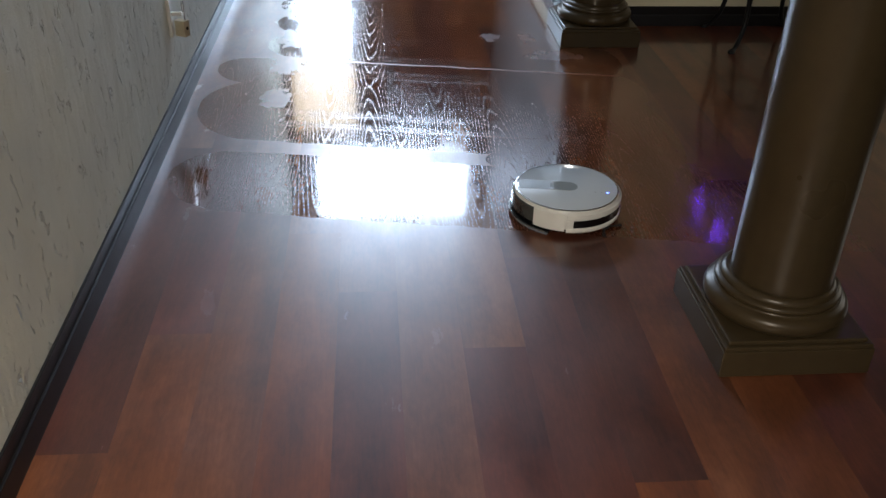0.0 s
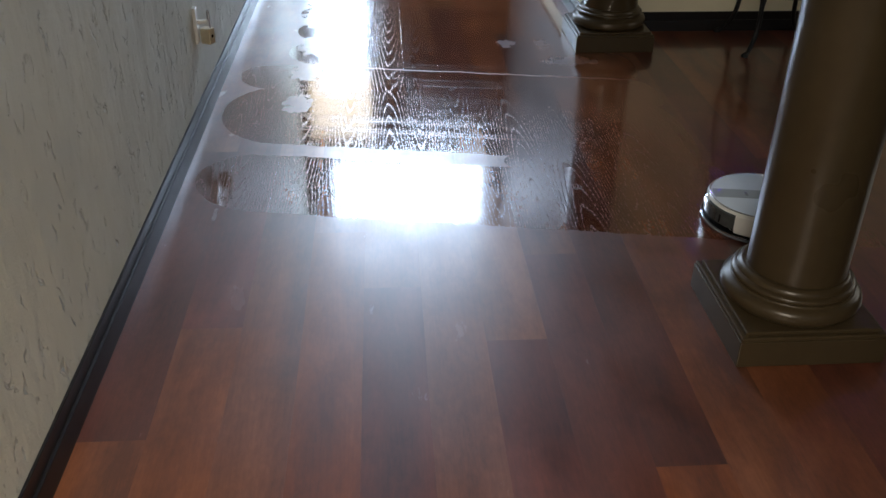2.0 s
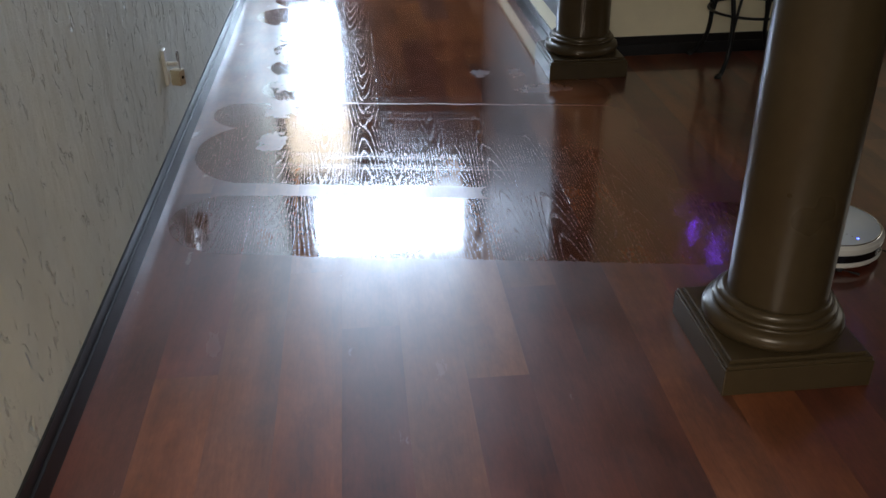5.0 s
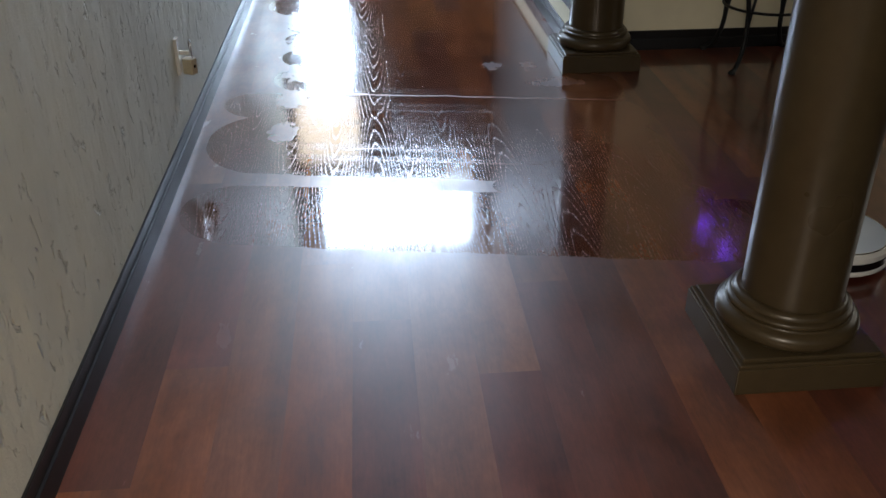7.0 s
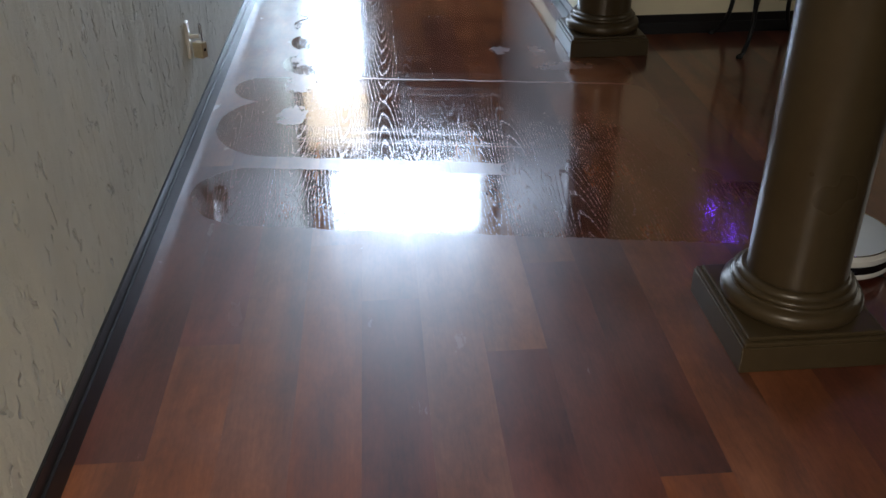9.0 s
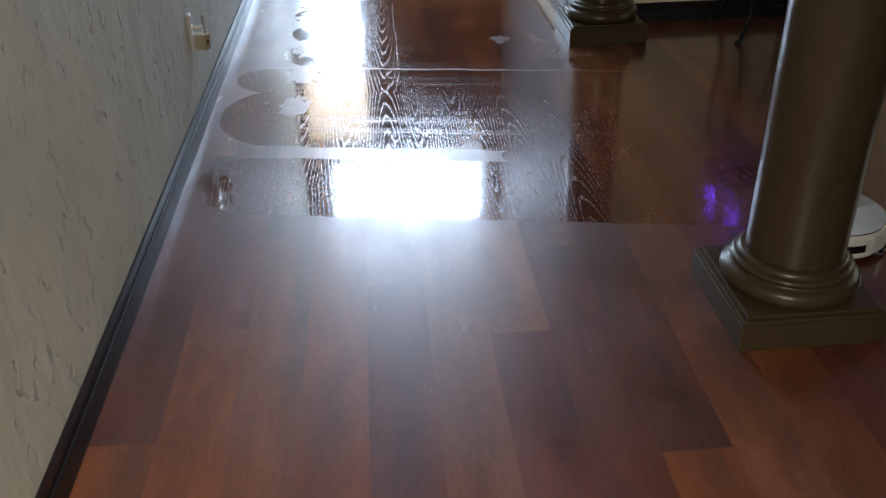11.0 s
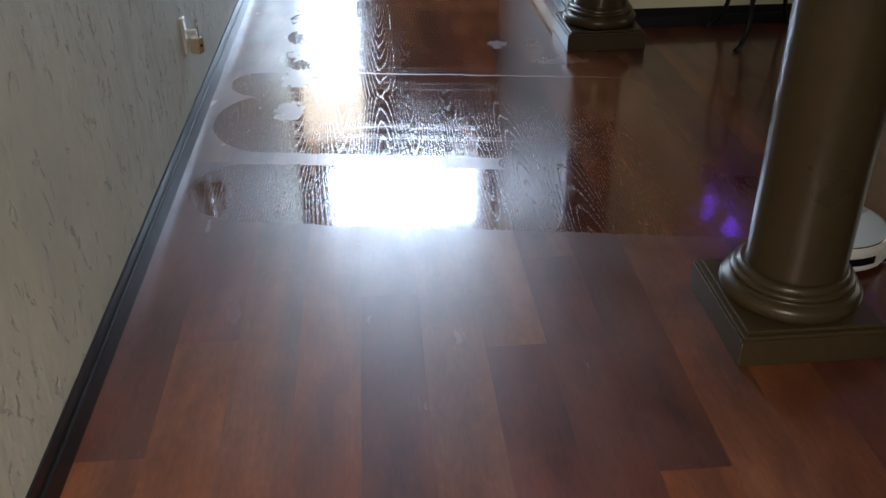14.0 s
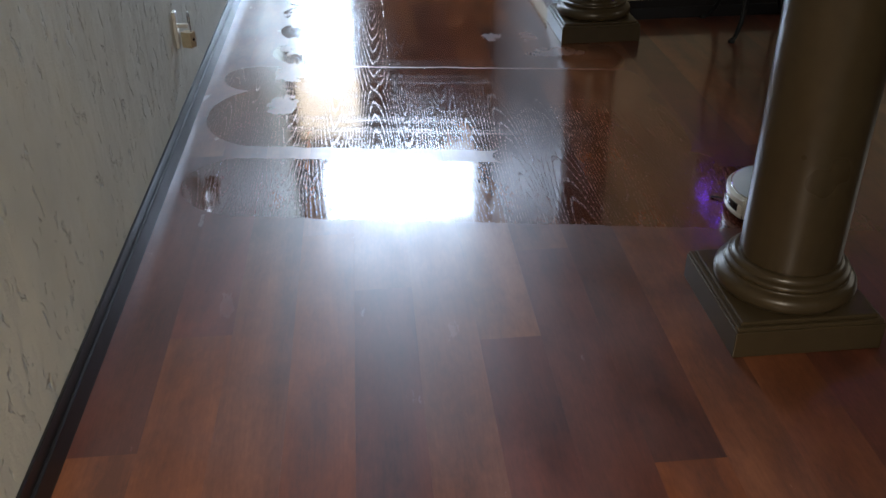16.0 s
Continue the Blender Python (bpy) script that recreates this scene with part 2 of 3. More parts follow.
    dry_coat = math_node(nt, "MULTIPLY_ADD", mottle, 0.06, math_node(nt, "ADD", dry_coat, -0.03))
    dry_coat = math_node(nt, "MULTIPLY_ADD", clean, -0.05, dry_coat)
    coat = math_node(nt, "ADD", math_node(nt, "MULTIPLY", wet, math_node(nt, "MULTIPLY_ADD", wet_rough, 0.75, 0.06)), math_node(nt, "MULTIPLY", dry, dry_coat))
    wire(nt, coat, b.inputs["Coat Roughness"])
    h = math_node(nt, "ADD", math_node(nt, "MULTIPLY", lines, 0.8), math_node(nt, "MULTIPLY", specks, 0.3))
    wire(nt, bump(nt, h, 0.03, 0.0005), b.inputs["Normal"])
    return m


WOODS = {
    "dark": floor_wood("laminate_dark_cherry", (0.0580, 0.0172, 0.0112), (0.1060, 0.0300, 0.0178), (0.1600, 0.0470, 0.0270)),
    "brown": floor_wood("laminate_red_brown", (0.0800, 0.0232, 0.0112), (0.1450, 0.0410, 0.0176), (0.2200, 0.0680, 0.0285)),
    "light": floor_wood("laminate_orange_brown", (0.0980, 0.0290, 0.0122), (0.1720, 0.0510, 0.0192), (0.2500, 0.0810, 0.0310)),
}


def plaster_material(name, colour, dents, rough=0.55):
    m, nt, b = material(name)
    pos = node(nt, "NewGeometry").outputs["Position"]
    fine = noise_tex(nt, pos, 160, 5, 0.65)
    cloud = noise_tex(nt, pos, 2.5, 4)
    col = ramp(nt, cloud, [(0.3, tuple(c * 0.88 for c in colour)), (0.7, tuple(min(1, c * 1.08) for c in colour))])
    h = math_node(nt, "MULTIPLY", fine, 0.12)
    if dents:
        # drag marks pulled downwards through the wet plaster, with small pits
        lean = nt.nodes.new("ShaderNodeMapping")
        lean.inputs["Rotation"].default_value = (radians(16), 0, 0)
        lean.inputs["Scale"].default_value = (1, 30, 13)
        wire(nt, pos, lean.inputs["Vector"])
        drag = noise_tex(nt, lean.outputs[0], 1.0, 4, 0.6, 0.8)
        marks = ramp(nt, drag, [(0.60, 1.0), (0.645, 0.0)])
        sparse = ramp(nt, noise_tex(nt, pos, 9, 3), [(0.42, 0.0), (0.54, 1.0)])
        pit = math_node(nt, "SUBTRACT", 1.0, math_node(nt, "MULTIPLY", math_node(nt, "SUBTRACT", 1.0, marks), sparse))
        soft = noise_tex(nt, mapped(nt, pos, (1, 9, 3.2)), 1.0, 3)
        h = math_node(nt, "ADD", h, math_node(nt, "MULTIPLY", pit, 1.0))
        h = math_node(nt, "ADD", h, math_node(nt, "MULTIPLY", soft, 0.9))
        # a little of the pits' shade is put into the colour too
        col = mix_colour(nt, math_node(nt, "MULTIPLY", math_node(nt, "SUBTRACT", 1.0, pit), 0.04), col, tuple(c * 0.55 for c in colour))
    wire(nt, col, b.inputs["Base Color"])
    b.inputs["Roughness"].default_value = rough
    b.inputs["Specular IOR Level"].default_value = 0.4
    wire(nt, bump(nt, h, 1.0 if dents else 0.15, 0.017), b.inputs["Normal"])
    return m


PLASTER = plaster_material("grey_beige_dragged_plaster", (0.63, 0.62, 0.52), True, 0.55)
CREAM = plaster_material("cream_wall_paint", (0.82, 0.74, 0.53), False)
# for the added facing that dims the passage wall in the floor's reflections
DIM_FACING = plaster_material("grey_brown_reflection_dimmer", (0.10, 0.092, 0.088), False)
CEILING = plaster_material("ceiling_paint", (0.42, 0.40, 0.37), False)
TIMBER = plain("dark_stained_timber", (0.045, 0.030, 0.022), 0.35, grain=0.3, scale=14)
SKIRTING = plain("espresso_skirting_paint", (0.009, 0.007, 0.006), 0.36, grain=0.3, scale=30, relief=0.03)
BRONZE = plain("bronze_brown_column_paint", (0.058, 0.040, 0.0195), 0.30, metal=0.1, grain=0.14, scale=26, relief=0.05)
BRONZE.node_tree.nodes["Principled BSDF"].inputs["Specular IOR Level"].default_value = 0.3
IRON = plain("black_wrought_iron", (0.012, 0.012, 0.013), 0.42, metal=0.3, grain=0.3, scale=60, relief=0.25)
SEAT = plain("black_seat_vinyl", (0.02, 0.018, 0.017), 0.45, grain=0.2)
SHELL = plain("white_robot_plastic", (0.74, 0.72, 0.66), 0.25, grain=0.03, relief=0.01)
LID = plain("pale_blue_grey_glass_lid", (0.66, 0.715, 0.75), 0.025, grain=0.02, relief=0.0, coat=0.6)
STRIPE = plain("grey_lid_inlay", (0.34, 0.375, 0.38), 0.03, grain=0.03, relief=0.0, coat=0.5)
CHROME = plain("satin_chrome_trim", (0.62, 0.62, 0.62), 0.18, metal=1.0, grain=0.04, relief=0.02)
BLACK = plain("black_gloss_plastic", (0.006, 0.006, 0.007), 0.12, grain=0.2, relief=0.01)
RUBBER = plain("black_rubber", (0.012, 0.012, 0.012), 0.7, grain=0.3, relief=0.2)
PAD = plain("grey_microfibre_pad", (0.16, 0.17, 0.19), 0.95, grain=0.35, scale=220, relief=0.8)
TANK = plain("smoky_clear_tank", (0.045, 0.050, 0.048), 0.06, grain=0.5, scale=30, relief=0.02, coat=0.8)
BRASS = plain("dull_brass", (0.52, 0.44, 0.30), 0.38, metal=0.55, grain=0.15, scale=80)
STEEL = plain("pale_brushed_steel", (0.66, 0.64, 0.58), 0.35, metal=0.55, grain=0.08, scale=90)
PRINT = plain("grey_print", (0.20, 0.22, 0.22), 0.2, grain=0.05, relief=0.0)
BLUE_LED = glow("blue_led", (0.05, 0.10, 1.0), 14.0)
VIOLET_LED = glow("violet_led", (0.14, 0.05, 1.0), 40.0)
FRAME_WHITE = plain("white_window_frame_paint", (0.62, 0.60, 0.55), 0.35, grain=0.05)

# ---- builders ----


def part(name, bm, mat, parent=None, label="", smooth=None):
    me = bpy.data.meshes.new(name)
    bmesh.ops.recalc_face_normals(bm, faces=bm.faces[:])
    bm.to_mesh(me)
    bm.free()
    me.materials.append(mat)
    if smooth:
        me.shade_smooth()
        me.set_sharp_from_angle(angle=radians(smooth))
    ob = new(name, me)
    if parent is not None:
        ob.parent = parent
    if label:
        ob["label"] = label
    return ob


def empty(name, m, label, category, group="", kind=""):
    ob = new(name)
    ob.empty_display_size = 0.1
    ob.matrix_world = m
    return tagged(ob, label, category, group, kind)


def box(bm, x0, x1, y0, y1, z0, z1, bevel=0.0, segments=2):
    made = bmesh.ops.create_cube(bm, size=1.0, matrix=Matrix.Translation(((x0 + x1) / 2, (y0 + y1) / 2, (z0 + z1) / 2)) @ Matrix.Diagonal((x1 - x0, y1 - y0, z1 - z0, 1)))
    if bevel:
        edges = list({e for v in made["verts"] for e in v.link_edges})
        bmesh.ops.bevel(bm, geom=edges, offset=bevel, segments=segments, profile=0.5, affect="EDGES")
    return bm


def lathe(bm, profile, steps=64, a0=0.0, a1=360.0, close=False):
    """Turns (radius, z) points about the z axis from a0 to a1 degrees; close joins the profile's ends."""
    full = abs(a1 - a0) >= 359.9
    n = steps if full else steps + 1
    rings = []
    for i in range(n):
        a = radians(a0 + (a1 - a0) * i / steps)
        rings.append([bm.verts.new((r * math.cos(a), r * math.sin(a), z)) for r, z in profile])
    m = len(profile)
    for i in range(steps):
        p, q = rings[i], rings[(i + 1) % n]
        for j in range(m if close else m - 1):
            k = (j + 1) % m
            bm.faces.new((p[j], q[j], q[k], p[k]))
    if not full and close:
        bm.faces.new(rings[0])
        bm.faces.new(rings[-1])
    bmesh.ops.remove_doubles(bm, verts=bm.verts[:], dist=1e-6)
    return bm


def extrude_y(bm, profile, y0, y1):
    """A prism whose (x, z) outline runs from y0 to y1."""
    a = [bm.verts.new((x, y0, z)) for x, z in profile]
    b = [bm.verts.new((x, y1, z)) for x, z in profile]
    n = len(profile)
    for i in range(n):
        bm.faces.new((a[i], a[(i + 1) % n], b[(i + 1) % n], b[i]))
    bm.faces.new(a)
    bm.faces.new(b)
    return bm


def tube(bm, points, radius, sides=10):
    pts = [Vector(p) for p in points]
    rings = []
    for i, p in enumerate(pts):
        d = (pts[min(i + 1, len(pts) - 1)] - pts[max(i - 1, 0)]).normalized()
        u = d.cross(Vector((0.31, 0.95, 0.07))).normalized()
        w = d.cross(u)
        rings.append([bm.verts.new(p + radius * (math.cos(2 * math.pi * k / sides) * u + math.sin(2 * math.pi * k / sides) * w)) for k in range(sides)])
    for p, q in zip(rings, rings[1:]):
        for k in range(sides):
            bm.faces.new((p[k], p[(k + 1) % sides], q[(k + 1) % sides], q[k]))
    bm.faces.new(rings[0])
    bm.faces.new(rings[-1])
    return bm


def curve_points(points, steps=8):
    """A smooth line through the points."""
    pts = [Vector(p) for p in points]
    pts = [2 * pts[0] - pts[1]] + pts + [2 * pts[-1] - pts[-2]]
    out = []
    for i in range(1, len(pts) - 2):
        a, b, c, d = pts[i - 1:i + 3]
        for k in range(steps):
            t = k / steps
            out.append(0.5 * ((2 * b) + (c - a) * t + (2 * a - 5 * b + 4 * c - d) * t * t + (3 * b - a - 3 * c + d) * t ** 3))
    out.append(pts[-2])
    return out


def structure(name, bm, mat, label):
    return tagged(part(name, bm, mat), label, name.split("_")[0], kind="structure")


# ---- structure ----
LEFT, TOP = -0.811, 2.62
BLOCK_X, BACK_Y = 0.845, 4.385

bm = bmesh.new()
box(bm, LEFT - 0.14, LEFT, REAR - 0.14, END_Y + 0.14, -0.05, TOP)
structure("wall_west", bm, PLASTER, "grey-beige dragged plaster wall with small pits and scratches")

bm = bmesh.new()
box(bm, BLOCK_X, RIGHT + 0.14, BACK_Y, END_Y + 0.14, -0.05, TOP)
structure("wall_north", bm, CREAM, "cream painted wall behind the columns")


# added dark facing over the cream wall, so the wet floor mirrors less light
bm = bmesh.new()
box(bm, BLOCK_X - 0.012, BLOCK_X - 0.0005, BACK_Y + 0.004, END_Y - 0.004, 0.19, TOP - 0.004, 0.003, 1)
structure("panel_passage", bm, DIM_FACING, "added grey-brown facing that dims the passage wall's reflection")


def wall_with_openings(bm, x0, x1, y0, y1, z0, z1, holes):
    """A wall across x with openings (x0, x1, z0, z1) left through it, in a grid of blocks."""
    xs = sorted({x0, x1, *(h[0] for h in holes), *(h[1] for h in holes)})
    zs = sorted({z0, z1, *(h[2] for h in holes), *(h[3] for h in holes)})
    for xa, xb in zip(xs, xs[1:]):
        for za, zb in zip(zs, zs[1:]):
            cx, cz = (xa + xb) / 2, (za + zb) / 2
            if not any(h[0] < cx < h[1] and h[2] < cz < h[3] for h in holes):
                box(bm, xa, xb, y0, y1, za, zb)
    bmesh.ops.remove_doubles(bm, verts=bm.verts[:], dist=1e-5)
    return bm


END_HOLES = [(-0.58, 0.67, 1.93, 2.48), (-0.635, -0.275, 0.38, 1.02), (-0.74, -0.24, 1.13, 1.69)]
structure("wall_end", wall_with_openings(bmesh.new(), LEFT, BLOCK_X, END_Y, END_Y + 0.14, -0.05, TOP, END_HOLES), TIMBER, "dark timber end wall with three openings")
REAR_HOLE, ROOM_HOLE = (-0.75, -0.06, 0.95, 2.25), (1.78, 2.72, 1.02, 2.18)
structure("wall_south", wall_with_openings(bmesh.new(), LEFT, RIGHT, REAR - 0.14, REAR, -0.05, TOP, [REAR_HOLE, ROOM_HOLE]), TIMBER, "dark timber wall with two windows")

# unseen blocker, added to keep the rear light off the lower right floor
bm = bmesh.new()
box(bm, 0.80, 0.94, 0.84, 1.20, -0.012, TOP)
box(bm, 0.63, 0.94, REAR, 0.84, -0.012, TOP)
structure("wall_inner", bm, CREAM, "added cream wall, never in view, that shades the floor at the right")
bm = bmesh.new()
box(bm, LEFT - 0.14, RIGHT + 0.14, REAR - 0.14, END_Y + 0.14, TOP, TOP + 0.12)
structure("ceiling", bm, CEILING, "plain beige painted ceiling")


def skirting_profile(wall, out):
    """Outline of the moulded skirting: flat face, bead, groove and lip. out is +1 or -1."""
    pts = [(0, 0), (0.0180, 0), (0.0176, 0.0060), (0.0128, 0.0460), (0.0118, 0.0495), (0.0098, 0.0512), (0.0062, 0.0515), (0.0052, 0.0535), (0.0052, 0.0830), (0.0060, 0.0845), (0.0060, 0.0885), (0.0045, 0.0905), (0, 0.0905)]
    return [(wall + out * x, z) for x, z in pts]


bm = bmesh.new()
extrude_y(bm, skirting_profile(LEFT, 1), REAR, END_Y)
structure("baseboard_west", bm, SKIRTING, "dark espresso moulded skirting with a grooved top")
bm = bmesh.new()
extrude_y(bm, skirting_profile(BLOCK_X, -1), BACK_Y - 0.0180, END_Y)
structure("baseboard_corner", bm, SKIRTING, "dark espresso moulded skirting along the cream wall")
bm = bmesh.new()
extrude_y(bm, skirting_profile(0, 1), BLOCK_X, RIGHT)
bm.transform(Matrix(((0, 1, 0, 0), (-1, 0, 0, BACK_Y), (0, 0, 1, 0), (0, 0, 0, 1))))
structure("baseboard_north", bm, SKIRTING, "dark espresso moulded skirting behind the bar stool")


def window_thing(name, hole, y, label):
    x0, x1, z0, z1 = hole
    thing = empty(name, pose((x0 + x1) / 2, y, z0), label, "window", kind="structure")
    w, h = (x1 - x0) / 2, z1 - z0
    for k, (xa, xb, za, zb) in enumerate(((-w, -w + 0.022, 0, h), (w - 0.022, w, 0, h), (-w + 0.022, w - 0.022, 0, 0.022), (-w + 0.022, w - 0.022, h - 0.022, h))):
        part("window_frame", box(bmesh.new(), xa, xb, -0.01, 0.05, za, zb, 0.003, 1), FRAME_WHITE, thing)
    return thing


# the opening in this wall is added to hold the side fill lamp
bm = wall_with_openings(bmesh.new(), REAR - 0.14, BACK_Y, -0.14, 0.0, -0.05, TOP, [(2.83, 3.77, 0.58, 1.52)])
bm.transform(Matrix(((0, -1, 0, RIGHT), (1, 0, 0, 0), (0, 0, 1, 0), (0, 0, 0, 1))))
structure("wall_east", bm, TIMBER, "dark timber side wall with an added opening for the fill lamp")
window_thing("window_1", END_HOLES[0], END_Y + 0.04, "wide high window with a white frame, bright with daylight")
window_thing("window_2", END_HOLES[1], END_Y + 0.04, "narrow low window with a white frame, bright with daylight")
window_thing("window_3", END_HOLES[2], END_Y + 0.04, "small window with a white frame and warm light")
window_thing("window_4", REAR_HOLE, REAR - 0.06, "wide window with a white frame")
# frame for that added opening, out of view
side_fill_frame = window_thing("fill_window", (-0.47, 0.47, 0.58, 1.52), 0, "added white frame round the side fill lamp, never in view")
side_fill_frame.matrix_world = pose(RIGHT + 0.06, 3.30, 0.58, 0, 0, 90)
window_thing("window_5", ROOM_HOLE, REAR - 0.06, "tall window with a white frame")

# ---- columns ----


def column(m, label, r_shaft, r_base):
    """A round column: square stepped plinth, moulded base, shaft, capital. r_base: the base's greatest radius."""
    col = empty("column", m, label, "column", "columns")
    bm = bmesh.new()
    box(bm, -0.1785, 0.1785, -0.1785, 0.1785, 0.0, 0.070, 0.0025)
    box(bm, -0.1750, 0.1750, -0.1750, 0.1750, 0.068, 0.080, 0.004, 3)
    box(bm, -0.1640, 0.1640, -0.1640, 0.1640, 0.078, 0.089, 0.004, 3)
    part("plinth", bm, BRONZE, col)
    prof = [(0.150, 0.0885), (0.156, 0.0900)]
    for k in range(0, 17):
        a = radians(-80 + 160 * k / 16)
        prof.append((0.1545 + 0.0225 * math.cos(a), 0.1125 + 0.0235 * math.sin(a)))
    prof += [(0.1560, 0.1375), (0.1545, 0.1400)]
    for k in range(0, 9):
        a = radians(-70 + 140 * k / 8)
        prof.append((0.1480 + 0.0080 * math.cos(a), 0.1490 + 0.0080 * math.sin(a)))
    prof += [(0.1475, 0.1580), (0.1440, 0.1590), (0.1425, 0.1660), (0.1365, 0.1720), (0.1300, 0.1740), (0.1275, 0.1735)]
    prof = [(r_shaft + 0.001 + (r - 0.1275) * (r_base - r_shaft - 0.001) / 0.0495, z) for r, z in prof]
    prof = [(0.09, 0.0885)] + prof + [(0.09, 0.1735)]
    part("base", lathe(bmesh.new(), prof, 96), BRONZE, col, smooth=35)
    shaft = [(0.05, 0.1700)] + [(r_shaft * k, z) for k, z in ((1.0, 0.17), (0.996, 0.40), (0.990, 0.80), (0.97, 1.40), (0.95, 2.0), (0.94, 2.50))] + [(0.05, 2.50)]
    part("shaft", lathe(bmesh.new(), shaft, 96), BRONZE, col, smooth=35).matrix_basis = pose(0.004, 0, 0)
    cap = [(0.05, 2.495), (0.126, 2.495), (0.150, 2.515), (0.155, 2.535), (0.150, 2.555), (0.135, 2.560), (0.05, 2.560)]
    part("capital", lathe(bmesh.new(), cap, 64), BRONZE, col, smooth=35)
    part("abacus", box(bmesh.new(), -0.165, 0.165, -0.165, 0.165, 2.559, TOP, 0.003), BRONZE, col)
    return col


NEAR_COL, FAR_COL = (0.8535, 1.9440), (0.914, 4.230)
column(pose(*NEAR_COL, 0), "bronze-brown painted round column on a square stepped plinth", 0.1165, 0.1670)
column(pose(*FAR_COL, 0), "dark bronze-brown column standing in front of the cream wall corner", 0.1230, 0.1690)

# ---- bar stool ----


def bar_stool(m):
    st = empty("bar_stool", m, "black wrought-iron bar stool with curved legs and ring rails", "stool")
    for sx, sy in ((-1, -1), (-1, 1), (1, -1), (1, 1)):
        pts = curve_points([(sx * 0.200, sy * 0.190, 0.010), (sx * 0.180, sy * 0.176, 0.022), (sx * 0.150, sy * 0.150, 0.085), (sx * 0.138, sy * 0.135, 0.17), (sx * 0.142, sy * 0.132, 0.27), (sx * 0.160, sy * 0.130, 0.40), (sx * 0.150, sy * 0.125, 0.55), (sx * 0.115, sy * 0.110, 0.70)], 6)
        leg = part("leg", tube(bmesh.new(), pts, 0.0105), IRON, st, smooth=50)
        foot = lathe(bmesh.new(), [(0.0, 0.0), (0.015, 0.0), (0.016, 0.006), (0.012, 0.014), (0.0, 0.016)], 16)
        foot.transform(pose(sx * 0.200, sy * 0.190, 0))
        part("foot", foot, RUBBER, leg, smooth=40)
        rod = curve_points([(sx * 0.138, sy * 0.135, 0.165), (sx * 0.122, sy * 0.128, 0.27), (sx * 0.090, sy * 0.105, 0.42), (sx * 0.055, sy * 0.065, 0.60), (sx * 0.050, sy * 0.060, 0.70)], 5)
        part("brace", tube(bmesh.new(), rod, 0.0065, 8), IRON, st, smooth=50)
    for z, r in ((0.262, 0.195),):
        ring = [(r * math.cos(2 * math.pi * k / 40), r * math.sin(2 * math.pi * k / 40), z) for k in range(41)]
        part("ring_rail", tube(bmesh.new(), ring, 0.0065, 8), IRON, st, smooth=50)
    seat = [(0.0, 0.700), (0.165, 0.700), (0.182, 0.712), (0.186, 0.735), (0.176, 0.757), (0.12, 0.770), (0.0, 0.774)]
    part("seat", lathe(bmesh.new(), seat, 48), SEAT, st, "black padded seat", smooth=50)
    return st


bar_stool(pose(1.692, 4.165, 0))

# ---- padlock and hasp on the plaster wall ----


def padlock(m):
    lock = empty("padlock", m, "dull brass padlock hanging open on a steel hasp on the wall", "padlock")
    part("hasp_plate", box(bmesh.new(), 0.0, 0.012, -0.018, 0.018, -0.055, 0.075, 0.002), STEEL, lock, "pale steel hasp plate")
    part("staple", box(bmesh.new(), 0.010, 0.048, -0.006, 0.006, 0.015, 0.030, 0.002), STEEL, lock)
    body = part("body", box(bmesh.new(), -0.021, 0.021, -0.016, 0.016, -0.070, -0.012, 0.003, 3), BRASS, lock)
    body.matrix_basis = pose(0.034, 0.044, 0, 0, 0, -27)
    key = lathe(bmesh.new(), [(0.0, -0.001), (0.0060, -0.001), (0.0060, 0.0010), (0.0, 0.0010)], 20)
    key.transform(pose(0.0211, 0, -0.040, 0, 90, 0))
    part("keyhole", key, BLACK, body)
    pts = curve_points([(0.014, 0, -0.013), (0.014, 0, 0.020), (0.013, 0.003, 0.040), (0.004, 0.010, 0.052), (-0.006, 0.018, 0.040), (-0.008, 0.020, 0.020), (-0.008, 0.020, 0.008)], 5)
    part("shackle", tube(bmesh.new(), pts, 0.0032, 10), CHROME, body, "bright steel shackle", smooth=50)
    return lock


padlock(pose(LEFT, 3.375, 0.335))

# ---- coloured lights on the cream wall ----


def led_light(x, z, size, watts, colour):
    led = empty("led_light", pose(x, BACK_Y, z), "small round violet LED light on the cream wall", "light", "LED lights")
    rim = lathe(bmesh.new(), [(0.0, 0.0), (size, 0.0), (size, 0.016), (size * 0.9, 0.020), (size * 0.86, 0.014), (0.0, 0.014)], 32)
    rim.transform(pose(0, 0, 0, 90, 0, 0))
    part("housing", rim, BLACK, led, smooth=40)
    lens = lathe(bmesh.new(), [(0.0, 0.0145), (size * 0.84, 0.0145), (size * 0.84, 0.0165), (0.0, 0.018)], 32)
    lens.transform(pose(0, 0, 0, 90, 0, 0))
    part("lens", lens, VIOLET_LED, led, "glowing violet lens", smooth=40)
    if not watts:
        return led
    lamp = bpy.data.lights.new("led_glow", "AREA")
    lamp.shape, lamp.size, lamp.energy, lamp.color = "DISK", size * 1.6, watts, colour
    new("led_glow", lamp).matrix_world = pose(x, BACK_Y - 0.022, z, -90, 0, 0)
    return led


led_light(1.636, 0.978, 0.015, 0.028, (0.38, 0.04, 1.0))
led_light(1.780, 1.148, 0.017, 0.036, (0.34, 0.04, 1.0))
led_light(2.660, 1.900, 0.024, 0.15, (0.10, 0.06, 1.0))
for x, z in ((1.659, 1.043), (1.630, 1.066), (1.764, 1.104), (1.752, 1.182), (1.789, 1.196), (1.811, 1.202), (1.835, 1.206)):
    led_light(x, z, 0.006, 0, (0.15, 0.06, 1.0))

